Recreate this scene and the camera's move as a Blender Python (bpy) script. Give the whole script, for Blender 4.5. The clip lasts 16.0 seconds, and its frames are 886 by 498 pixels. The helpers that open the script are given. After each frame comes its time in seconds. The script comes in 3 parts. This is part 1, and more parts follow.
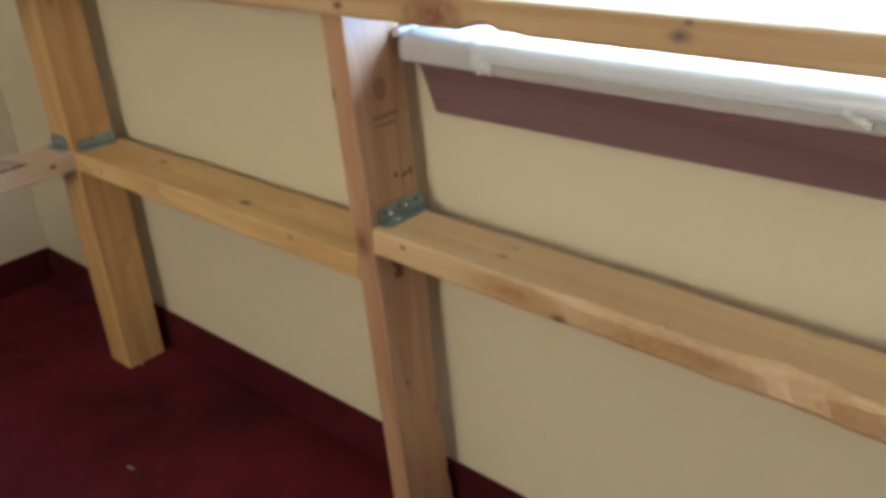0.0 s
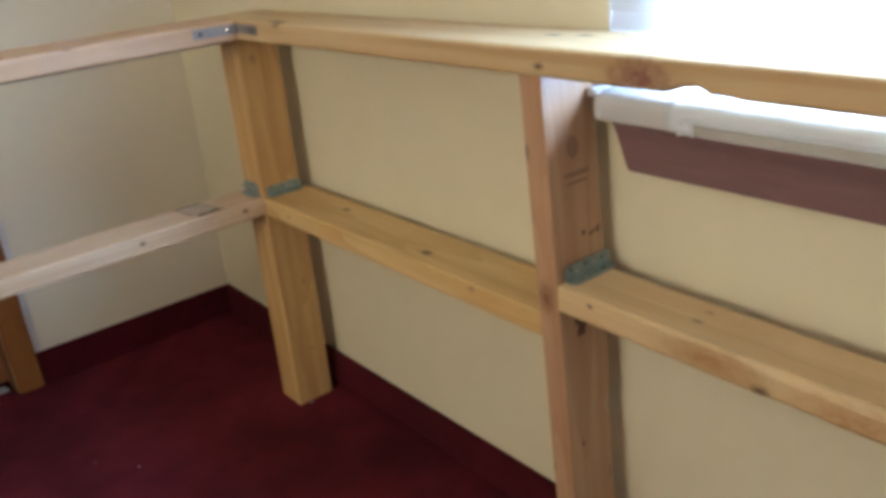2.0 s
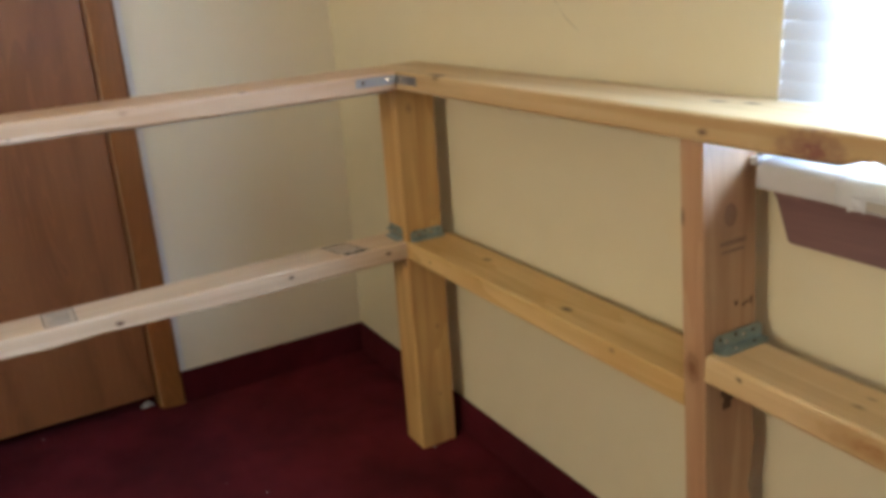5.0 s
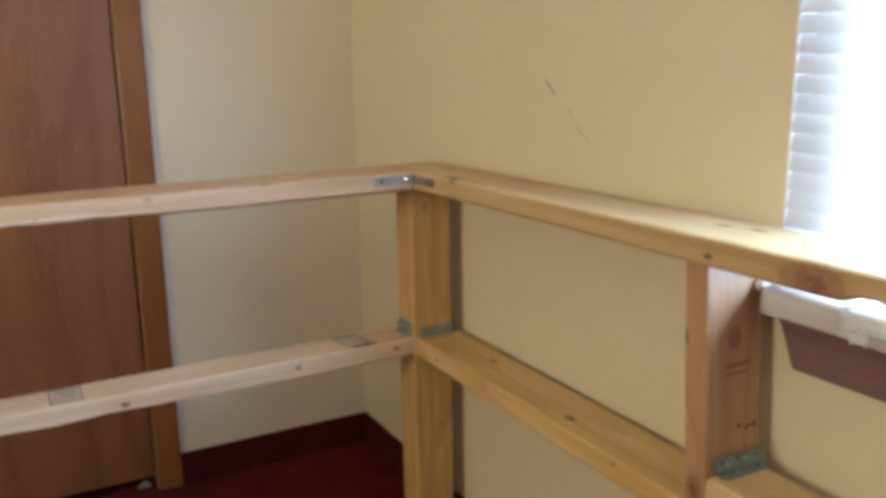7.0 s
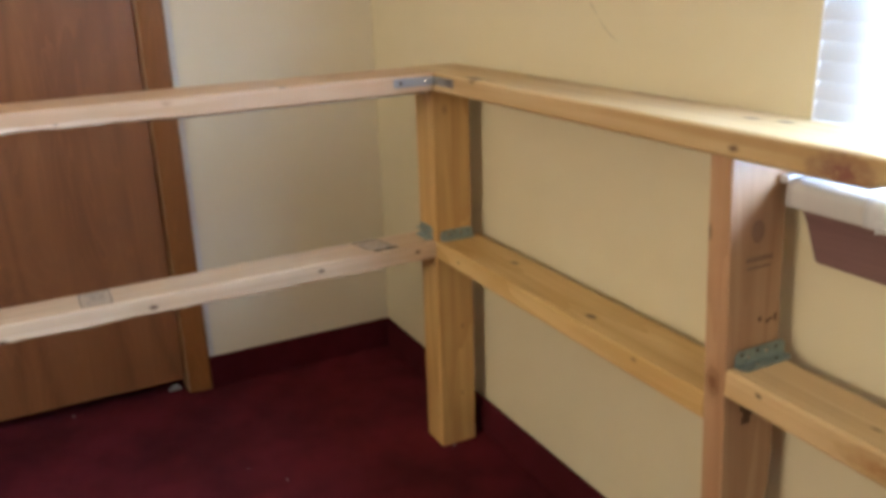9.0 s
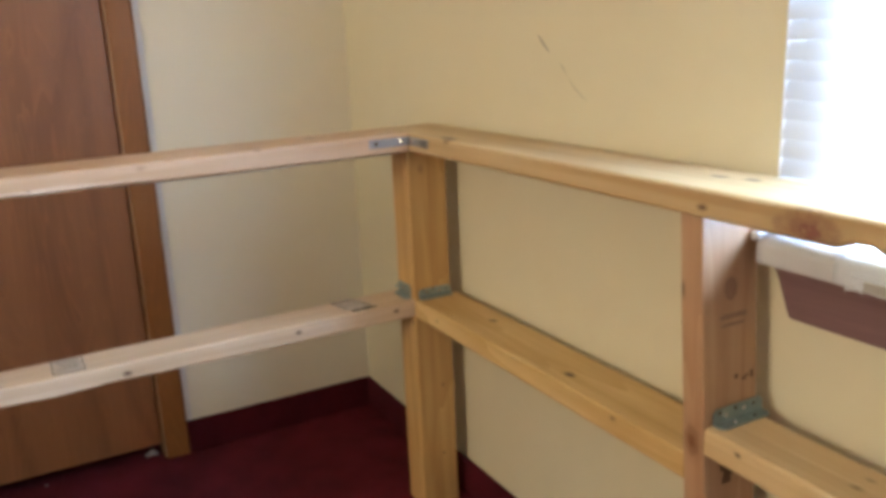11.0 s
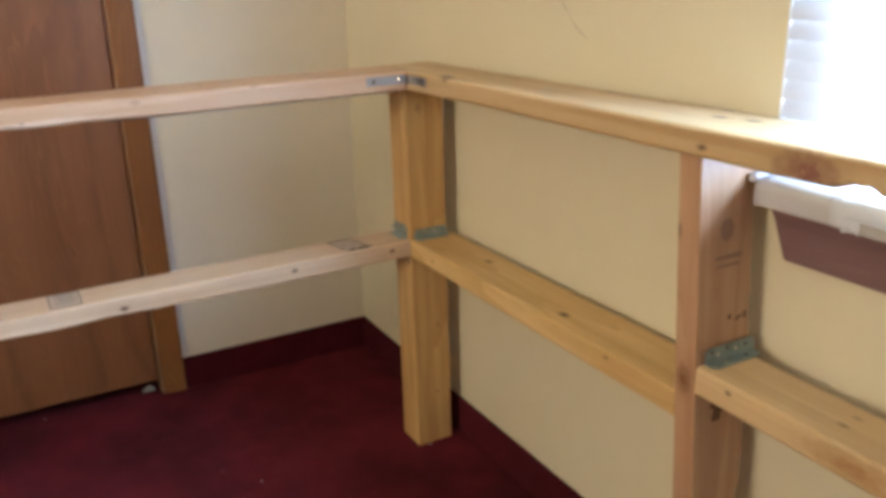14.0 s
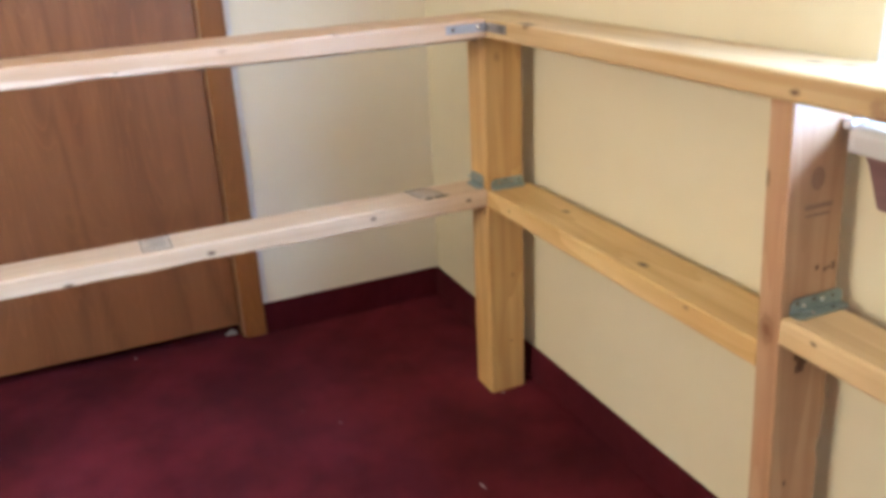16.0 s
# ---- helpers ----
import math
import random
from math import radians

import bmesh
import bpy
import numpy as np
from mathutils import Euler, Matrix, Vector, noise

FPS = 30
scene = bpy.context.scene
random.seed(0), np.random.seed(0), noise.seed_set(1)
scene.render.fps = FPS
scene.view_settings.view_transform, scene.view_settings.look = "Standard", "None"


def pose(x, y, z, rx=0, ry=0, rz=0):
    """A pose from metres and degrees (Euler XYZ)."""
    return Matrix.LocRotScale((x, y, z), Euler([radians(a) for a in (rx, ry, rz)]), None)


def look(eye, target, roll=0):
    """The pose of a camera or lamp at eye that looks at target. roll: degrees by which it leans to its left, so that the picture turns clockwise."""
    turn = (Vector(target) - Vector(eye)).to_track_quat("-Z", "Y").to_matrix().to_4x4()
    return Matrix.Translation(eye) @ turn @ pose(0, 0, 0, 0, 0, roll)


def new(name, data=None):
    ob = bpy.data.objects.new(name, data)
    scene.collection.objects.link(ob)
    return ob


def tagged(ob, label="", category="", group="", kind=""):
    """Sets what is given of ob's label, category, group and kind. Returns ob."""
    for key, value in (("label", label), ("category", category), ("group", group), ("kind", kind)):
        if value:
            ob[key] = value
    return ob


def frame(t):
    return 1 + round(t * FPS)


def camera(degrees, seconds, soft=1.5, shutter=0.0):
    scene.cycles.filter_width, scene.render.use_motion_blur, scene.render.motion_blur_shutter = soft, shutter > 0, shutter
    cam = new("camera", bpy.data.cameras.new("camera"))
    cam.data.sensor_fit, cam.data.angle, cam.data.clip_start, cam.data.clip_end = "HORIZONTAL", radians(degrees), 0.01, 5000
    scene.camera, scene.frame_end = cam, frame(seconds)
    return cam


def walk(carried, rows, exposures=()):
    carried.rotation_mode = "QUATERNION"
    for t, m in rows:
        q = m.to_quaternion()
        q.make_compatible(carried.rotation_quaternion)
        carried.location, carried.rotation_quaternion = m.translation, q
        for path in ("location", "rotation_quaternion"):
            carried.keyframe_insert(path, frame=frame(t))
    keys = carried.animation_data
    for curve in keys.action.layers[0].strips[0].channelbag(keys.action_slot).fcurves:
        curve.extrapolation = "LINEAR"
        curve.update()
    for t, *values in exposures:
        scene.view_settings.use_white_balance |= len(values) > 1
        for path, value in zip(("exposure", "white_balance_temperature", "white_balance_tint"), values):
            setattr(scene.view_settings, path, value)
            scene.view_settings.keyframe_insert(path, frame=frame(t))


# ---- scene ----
# ---------------------------------------------------------------- camera
cam = camera(56.40, 16.0, soft=4.2)
PATH = [
    (0, look((2.1878, -0.8157, 1.0248), (1.2882, 0.1862, 0.3638), -3.43)),
    (0.5, look((2.1839, -0.8240, 1.0288), (1.2553, 0.1640, 0.3875), -4.34)),
    (1, look((2.1809, -0.8266, 1.0222), (1.2207, 0.1391, 0.3935), -4.94)),
    (1.5, look((2.1658, -0.8428, 1.0393), (1.1573, 0.0854, 0.4298), -4.67)),
    (2, look((2.1428, -0.8547, 1.0448), (1.0451, -0.0065, 0.4743), -5.39)),
    (2.5, look((2.1348, -0.8637, 1.0511), (1.0008, -0.0275, 0.5365), -3.74)),
    (3, look((2.1274, -0.8737, 1.0488), (0.9781, -0.0647, 0.5247), -3.33)),
    (3.5, look((2.1256, -0.8861, 1.0553), (0.9432, -0.1127, 0.5515), -3.52)),
    (3.7, look((2.1202, -0.8870, 1.0603), (0.9241, -0.1383, 0.5517), -3.59)),
    (5.8, look((2.1375, -0.8895, 1.0547), (0.8814, -0.2037, 0.6053), -3.83)),
    (6, look((2.1380, -0.8911, 1.0580), (0.8816, -0.1992, 0.6189), -3.61)),
    (6.5, look((2.1415, -0.8855, 1.0781), (0.8659, -0.1822, 0.7201), -2.48)),
    (7, look((2.1450, -0.8858, 1.0890), (0.8552, -0.1911, 0.7670), -0.93)),
    (7.5, look((2.1476, -0.8864, 1.0890), (0.8562, -0.1967, 0.7625), -1.12)),
    (8, look((2.1500, -0.8857, 1.0730), (0.8874, -0.2067, 0.6315), -0.98)),
    (8.5, look((2.1499, -0.8858, 1.0709), (0.8878, -0.2155, 0.6151), -1.46)),
    (9, look((2.1478, -0.8932, 1.0670), (0.8770, -0.2503, 0.5962), -1.84)),
    (9.5, look((2.1488, -0.8793, 1.0674), (0.8772, -0.2187, 0.6240), -1.98)),
    (9.7, look((2.1496, -0.8751, 1.0717), (0.8701, -0.2014, 0.6727), -2.31)),
    (11.8, look((2.1489, -0.8801, 1.0781), (0.8679, -0.1966, 0.7036), -2.43)),
    (12, look((2.1525, -0.8822, 1.0749), (0.8699, -0.1994, 0.7023), -2.33)),
    (12.5, look((2.1498, -0.8816, 1.0760), (0.8832, -0.1829, 0.6789), -1.93)),
    (13, look((2.1538, -0.8904, 1.0731), (0.8678, -0.2508, 0.6406), -2.16)),
    (13.5, look((2.1517, -0.8869, 1.0677), (0.8854, -0.2334, 0.5990), -1.56)),
    (14, look((2.1496, -0.8825, 1.0684), (0.8979, -0.2068, 0.5923), -1.66)),
    (14.5, look((2.1482, -0.8852, 1.0676), (0.8952, -0.2154, 0.5866), -1.78)),
    (15, look((2.1518, -0.8911, 1.0653), (0.8822, -0.2545, 0.5827), -2.40)),
    (15.5, look((2.1548, -0.9031, 1.0636), (0.8716, -0.3204, 0.5498), -2.38)),
    (16, look((2.1545, -0.9053, 1.0615), (0.8713, -0.3547, 0.5134), -2.74)),
]
walk(cam, PATH, [(0.0, -0.27, 5790, 12), (1.5, -0.22, 5790, 11), (3.5, -0.22, 6340, 13), (6.0, -0.40, 6490, 12), (6.5, -0.32, 6490, 13), (7.5, -0.36, 6490, 13),
                 (8.0, -0.36, 6540, 14), (9.0, -0.20, 6590, 15), (9.5, -0.08, 6540, 15), (12.0, -0.19, 6490, 14), (13.0, -0.22, 6490, 14), (13.5, -0.12, 6440, 15), (14.5, -0.03, 6340, 16), (15.0, -0.09, 6390, 16),
                 (15.5, 0.18, 6090, 16), (16.0, 0.50, 5890, 16)])

# ---------------------------------------------------------------- world and light
world = bpy.data.worlds.new("overcast_sky")
scene.world = world
world.use_nodes = True
wn = world.node_tree.nodes
sky = wn.new("ShaderNodeTexSky")
sky.sky_type = "NISHITA"
sky.sun_disc = False
sky.sun_elevation, sky.sun_rotation = radians(38), radians(200)
wn["Background"].inputs["Strength"].default_value = 0.12
world.node_tree.links.new(sky.outputs["Color"], wn["Background"].inputs["Color"])


def area_lamp(name, m, sx, sy, watts, colour):
    lamp = bpy.data.lights.new(name, "AREA")
    lamp.shape, lamp.size, lamp.size_y, lamp.energy, lamp.color = "RECTANGLE", sx, sy, watts, colour
    ob = new(name, lamp)
    ob.matrix_world = m
    return ob


# sky light entering by the window with the blind, plus two added fill lamps behind the camera
area_lamp("window_daylight", look((2.025, 0.125, 1.424), (2.025, -1.0, 1.424)), 1.05, 1.22, 190, (0.50, 0.72, 1.0))
area_lamp("south_fill_lamp", look((1.70, -3.23, 1.50), (1.70, -2.0, 1.90)), 1.04, 0.94, 44, (1.0, 0.835, 0.56))
area_lamp("east_fill_lamp", look((4.43, -1.10, 1.50), (3.0, -1.10, 1.85)), 1.0, 1.1, 5.0, (0.84, 0.85, 1.0))


# ---------------------------------------------------------------- materials
class Nodes:
    """Shortcuts for building a node material."""

    def __init__(self, name):
        self.mat = bpy.data.materials.new(name)
        self.mat.use_nodes = True
        self.tree = self.mat.node_tree
        self.bsdf = self.tree.nodes["Principled BSDF"]

    def add(self, kind, **inputs):
        node = self.tree.nodes.new(kind)
        for key, value in inputs.items():
            self.put(node.inputs[key.replace("_", " ")], value)
        return node

    def put(self, socket, value):
        if isinstance(value, bpy.types.NodeSocket):
            self.tree.links.new(value, socket)
        else:
            socket.default_value = value

    def coords(self):
        return self.add("ShaderNodeTexCoord").outputs["Object"]

    def scaled(self, vector, scale):
        node = self.add("ShaderNodeMapping", Vector=vector)
        node.inputs["Scale"].default_value = scale
        return node.outputs["Vector"]

    def noise(self, vector, scale, detail=4.0, rough=0.55, distort=0.0):
        return self.add("ShaderNodeTexNoise", Vector=vector, Scale=scale, Detail=detail, Roughness=rough, Distortion=distort).outputs["Fac"]

    def ramp(self, fac, *stops):
        node = self.add("ShaderNodeValToRGB", Fac=fac)
        el = node.color_ramp.elements
        while len(el) < len(stops):
            el.new(0.5)
        for e, (pos, col) in zip(el, stops):
            e.position, e.color = pos, (*col, 1) if len(col) == 3 else col
        return node.outputs["Color"]

    def grey(self, fac, lo, hi, a=0.0, b=1.0):
        node = self.add("ShaderNodeMapRange", Value=fac)
        node.inputs["From Min"].default_value, node.inputs["From Max"].default_value = lo, hi
        node.inputs["To Min"].default_value, node.inputs["To Max"].default_value = a, b
        return node.outputs["Result"]

    def math(self, op, a, b=0.0):
        node = self.tree.nodes.new("ShaderNodeMath")
        node.operation = op
        self.put(node.inputs[0], a)
        self.put(node.inputs[1], b)
        return node.outputs[0]

    def mix(self, fac, a, b, blend="MIX"):
        node = self.tree.nodes.new("ShaderNodeMix")
        node.data_type, node.blend_type = "RGBA", blend
        self.put(node.inputs[0], fac)
        self.put(node.inputs[6], a if isinstance(a, bpy.types.NodeSocket) else (*a, 1))
        self.put(node.inputs[7], b if isinstance(b, bpy.types.NodeSocket) else (*b, 1))
        return node.outputs[2]

    def bump(self, height, strength, distance):
        node = self.add("ShaderNodeBump", Height=height, Strength=strength, Distance=distance)
        self.put(self.bsdf.inputs["Normal"], node.outputs["Normal"])

    def done(self, colour, rough, metal=0.0):
        self.put(self.bsdf.inputs["Base Color"], colour if isinstance(colour, bpy.types.NodeSocket) else (*colour, 1))
        self.put(self.bsdf.inputs["Roughness"], rough)
        self.put(self.bsdf.inputs["Metallic"], metal)
        return self.mat


def pine(name, light, dark, seed=0.0, knots=(), rough=0.46, gloss=0.6, sap=None):
    """Sawn softwood: grain along local x, growth rings, and knots given as (x, y, z, radius, darkness) in the board's own metres.
    sap: a pale band of sapwood below a height, from a place along the board onwards."""
    n = Nodes(name)
    obj = n.coords()
    shift = n.add("ShaderNodeMapping", Vector=obj)
    shift.inputs["Location"].default_value = (seed * 1.7, seed * 0.31, seed * 0.53)
    here = shift.outputs["Vector"]
    wob = n.noise(n.scaled(here, (2.2, 9, 9)), 1.0, 2.0)
    bend = n.noise(n.scaled(here, (0.8, 8.5, 8.5)), 1.0, 1.6, 0.45, 0.35)
    ring = n.math("POWER", n.math("FRACT", n.math("MULTIPLY", bend, 8.0)), 1.6)
    sweep = n.noise(n.scaled(here, (1.6, 26, 26)), 1.0, 3.0, 0.5, 0.8)
    fibre = n.noise(n.scaled(here, (5, 210, 210)), 1.0, 3.0)
    blotch = n.noise(n.scaled(here, (3.0, 12, 12)), 1.0, 3.0)
    base = n.mix(n.math("MULTIPLY", ring, n.grey(blotch, 0.3, 0.7, 0.40, 1.0)), light, dark)
    base = n.mix(n.math("MULTIPLY", n.grey(sweep, 0.42, 0.66), 0.75), base, dark)
    streak = n.noise(n.scaled(here, (1.1, 60, 60)), 1.0, 2.0)
    base = n.mix(n.math("MULTIPLY", n.grey(streak, 0.53, 0.70), 0.42), base, tuple(c * f for c, f in zip(dark, (0.80, 0.70, 0.60))))
    base = n.mix(n.math("MULTIPLY", n.grey(fibre, 0.35, 0.75), 0.10), base, tuple(c * 0.7 for c in dark))
    base = n.mix(n.math("MULTIPLY", n.grey(blotch, 0.45, 0.75), 0.35), base, tuple(min(1, c * 1.12) for c in light))
    base = n.mix(n.math("MULTIPLY", n.grey(wob, 0.52, 0.74), 0.42), base, tuple(c * f for c, f in zip(dark, (0.90, 0.78, 0.66))))
    if sap:
        place = n.add("ShaderNodeSeparateXYZ", Vector=obj).outputs
        ragged = n.math("ADD", place["Z"], n.math("MULTIPLY", n.math("SUBTRACT", n.noise(n.scaled(here, (9, 30, 30)), 1.0, 4.0), 0.5), 0.016))
        band = n.math("MULTIPLY", n.grey(ragged, sap[0] - 0.002, sap[0] + 0.003, 1.0, 0.0), n.grey(place["X"], sap[1], sap[1] + 0.25))
        base = n.mix(n.math("MULTIPLY", band, 0.85), base, (0.82, 0.68, 0.55))
    smear = n.add("ShaderNodeTexNoise", Vector=n.scaled(here, (0.45, 1, 1)), Scale=110.0, Detail=4.0, Roughness=0.65).outputs["Color"]
    for kx, ky, kz, radius, strength, *tint in knots:
        off = n.tree.nodes.new("ShaderNodeVectorMath")
        off.operation = "MULTIPLY_ADD"
        n.put(off.inputs[0], smear)
        off.inputs[1].default_value = (radius * 0.9,) * 3
        n.put(off.inputs[2], obj)
        gap = n.tree.nodes.new("ShaderNodeVectorMath")
        gap.operation = "SUBTRACT"
        n.put(gap.inputs[0], off.outputs["Vector"])
        gap.inputs[1].default_value = (kx + radius * 0.45, ky + radius * 0.45, kz + radius * 0.45)
        size = n.tree.nodes.new("ShaderNodeVectorMath")
        size.operation = "LENGTH"
        n.put(size.inputs[0], n.scaled(gap.outputs["Vector"], (0.28 if tint and 0.015 < radius and strength < 0.75 else 0.6, 1, 1)))
        d = size.outputs["Value"]
        core = n.math("MULTIPLY", n.grey(d, radius * 0.5, radius * 0.95, 1.0, 0.0), strength)
        if radius > 0.02:
            core = n.math("MULTIPLY", core, n.grey(n.noise(n.scaled(here, (0.6, 1, 1)), 85.0, 3.0, 0.6, 1.2), 0.34, 0.58, 0.50, 1.0))
        halo = n.math("MULTIPLY", n.grey(d, radius * 0.7, radius * 1.5, 1.0, 0.0), 0.3 * strength)
        rings = n.math("MULTIPLY", n.math("SINE", n.math("MULTIPLY", d, 9.0 / radius)), 0.32)
        base = n.mix(halo, base, tuple(c * 0.55 for c in dark))
        base = n.mix(n.math("ADD", core, n.math("MULTIPLY", rings, core)), base, tint[0] if tint else (0.085, 0.036, 0.022))
    n.bump(n.math("ADD", n.math("MULTIPLY", fibre, 0.7), n.math("MULTIPLY", ring, 0.5)), 0.09, 0.0012)
    n.bsdf.inputs["Specular IOR Level"].default_value = gloss
    return n.done(base, n.grey(fibre, 0.3, 0.8, rough - 0.06, rough + 0.08))


def painted(name, colour, peel=0.35, rough=0.62):
    n = Nodes(name)
    obj = n.coords()
    big, mid, fine = n.noise(obj, 1.3, 3), n.noise(obj, 9.0, 4), n.noise(obj, 210.0, 2)
    base = n.mix(n.grey(big, 0.35, 0.7), tuple(c * 0.965 for c in colour), colour)
    base = n.mix(n.math("MULTIPLY", n.grey(mid, 0.52, 0.8), 0.16), base, tuple(c * 0.86 for c in colour))
    n.bump(n.math("ADD", fine, n.math("MULTIPLY", mid, 1.5)), peel, 0.0012)
    return n.done(base, n.grey(mid, 0.3, 0.7, rough - 0.06, rough + 0.08))


def carpet(name, deep, bright):
    n = Nodes(name)
    obj = n.coords()
    big, mid, tuft = n.noise(obj, 2.6, 5, 0.60), n.noise(obj, 14.0, 4), n.noise(obj, 420.0, 3, 0.7)
    base = n.mix(n.grey(big, 0.36, 0.66), deep, bright)
    base = n.mix(n.math("MULTIPLY", n.grey(mid, 0.42, 0.7), 0.35), base, tuple(c * 0.68 for c in deep))
    base = n.mix(n.math("MULTIPLY", n.grey(tuft, 0.3, 0.7, 1.0, 0.0), 0.6), base, tuple(c * 0.35 for c in deep))
    n.bump(n.math("ADD", n.math("MULTIPLY", tuft, 0.6), mid), 0.8, 0.006)
    n.bsdf.inputs["Sheen Weight"].default_value = 0.05
    n.bsdf.inputs["Sheen Roughness"].default_value = 0.5
    n.bsdf.inputs["Sheen Tint"].default_value = (0.8, 0.3, 0.35, 1)
    n.bsdf.inputs["Specular IOR Level"].default_value = 0.05
    return n.done(base, 0.95)


def veneer(name, light, dark, along="z", rough=0.42):
    """Flat-sawn hardwood veneer, cathedral figure along one world axis."""
    n = Nodes(name)
    obj = n.coords()
    stretch = {"z": (5.0, 5.0, 0.75), "x": (0.55, 7.0, 7.0), "y": (7.0, 0.55, 7.0)}[along]
    fine = {"z": (190, 190, 4), "x": (4, 190, 190), "y": (190, 4, 190)}[along]
    bend = n.noise(n.scaled(obj, stretch), 0.8, 1.0, 0.4, 0.6)
    figure = n.math("FRACT", n.math("MULTIPLY", bend, 7.0))
    figure = n.math("ABSOLUTE", n.math("SUBTRACT", figure, 0.5))
    fibre, stain = n.noise(n.scaled(obj, fine), 1.0, 3), n.noise(n.scaled(obj, stretch), 0.6, 3)
    base = n.mix(n.math("MULTIPLY", n.math("POWER", n.grey(figure, 0.0, 0.5), 1.8), 0.75), light, dark)
    base = n.mix(n.math("MULTIPLY", n.grey(fibre, 0.45, 0.75), 0.12), base, tuple(c * 0.6 for c in dark))
    base = n.mix(n.math("MULTIPLY", n.grey(stain, 0.4, 0.7), 0.4), base, tuple(c * 0.8 for c in light))
    flame = n.noise(n.scaled(obj, tuple(2.2 * c for c in stretch)), 0.9, 2.0, 0.5, 1.6)
    flame = n.math("POWER", n.math("FRACT", n.math("MULTIPLY", flame, 9.0)), 5.0)
    base = n.mix(n.math("MULTIPLY", flame, n.grey(stain, 0.35, 0.65, 0.05, 0.45)), base, tuple(c * 1.45 for c in light))
    n.bump(fibre, 0.08, 0.001)
    return n.done(base, n.grey(fibre, 0.3, 0.8, rough - 0.05, rough + 0.12))


def metal(name, colour, rough, grain=160.0):
    n = Nodes(name)
    obj = n.coords()
    spangle, dirt = n.noise(obj, grain, 3), n.noise(obj, 30.0, 4)
    base = n.mix(n.grey(spangle, 0.35, 0.65), tuple(c * 0.75 for c in colour), colour)
    base = n.mix(n.math("MULTIPLY", n.grey(dirt, 0.5, 0.75), 0.4), base, tuple(c * 0.5 for c in colour))
    return n.done(base, n.grey(spangle, 0.3, 0.7, rough - 0.1, rough + 0.12), 0.9)


def plain(name, colour, rough, grain=40.0, depth=0.12):
    n = Nodes(name)
    obj = n.coords()
    a = n.noise(obj, grain, 3)
    n.bump(a, 0.1, 0.001)
    return n.done(n.mix(n.grey(a, 0.35, 0.7), tuple(c * (1 - depth) for c in colour), colour), rough)


WALL = painted("cream_wall_paint", (0.716, 0.661, 0.490), 0.2)
# same cream paint, lightened and cooled for the light on the west wall
WALL_W = painted("lit_cream_wall_paint", (0.75, 0.69, 0.555), 0.2)
CEILING = painted("ceiling_paint", (0.80, 0.78, 0.72), 0.6)
CARPET = carpet("dark_red_carpet", (0.070, 0.0098, 0.0150), (0.190, 0.0205, 0.0325))
BASE_CARPET = carpet("dark_red_carpet_strip", (0.074, 0.0100, 0.0160), (0.124, 0.0142, 0.0240))
DOOR = veneer("door_veneer", (0.252, 0.101, 0.037), (0.165, 0.059, 0.0200))
CASING = veneer("casing_wood", (0.245, 0.094, 0.022), (0.185, 0.067, 0.015))
APRON = veneer("stained_apron_wood", (0.205, 0.118, 0.122), (0.150, 0.082, 0.086), "x", 0.34)
GALV = metal("galvanised_steel", (0.40, 0.51, 0.54), 0.48)
ZINC = metal("zinc_plated_steel", (0.42, 0.43, 0.46), 0.42, 25.0)
SCREW = metal("screw_steel", (0.90, 0.90, 0.88), 0.20)
DARK_SCREW = metal("dark_screw_steel", (0.12, 0.09, 0.06), 0.5)
WHITE = plain("white_gloss_paint", (0.59, 0.585, 0.61), 0.22, 40, 0.03)
FILM = plain("white_plastic_film", (0.70, 0.73, 0.80), 0.14, 25, 0.04)
# grey for the lowest film fold, with the sill front's shade in its colour
FILM_SHADE = plain("shaded_film", (0.47, 0.45, 0.43), 0.5, 60, 0.06)
VINYL = plain("white_vinyl", (0.80, 0.81, 0.83), 0.4)
INK = plain("stamp_ink", (0.03, 0.024, 0.022), 0.7, 300, 0.5)
INK_BROWN = plain("brown_stamp_ink", (0.37, 0.215, 0.145), 0.7, 500, 0.35)
INK_DARK = plain("dark_brown_stamp_ink", (0.22, 0.12, 0.075), 0.7, 400, 0.5)
INK_FILL = plain("grey_smudged_ink", (0.66, 0.56, 0.45), 0.7, 240, 0.35)
INK_PALE = plain("faded_stamp_ink", (0.37, 0.225, 0.155), 0.7, 300, 0.4)
INK_GREY = plain("grey_stamp_ink", (0.20, 0.17, 0.155), 0.7, 300, 0.4)
INK_SOFT = plain("worn_stamp_ink", (0.30, 0.25, 0.215), 0.7, 300, 0.4)
GRAPHITE = plain("pencil_graphite", (0.44, 0.40, 0.31), 0.6, 200, 0.3)
FAINT = plain("faded_graphite", (0.56, 0.52, 0.40), 0.6, 200, 0.3)
STRIP_WHITE = plain("strip_off_white", (0.72, 0.69, 0.66), 0.5, 60, 0.06)
EDGE_DARK = plain("edge_dark", (0.13, 0.075, 0.045), 0.8, 120, 0.4)
LINT = plain("white_lint", (0.46, 0.42, 0.40), 0.9)
CORD = plain("blind_cord", (0.75, 0.75, 0.72), 0.8)

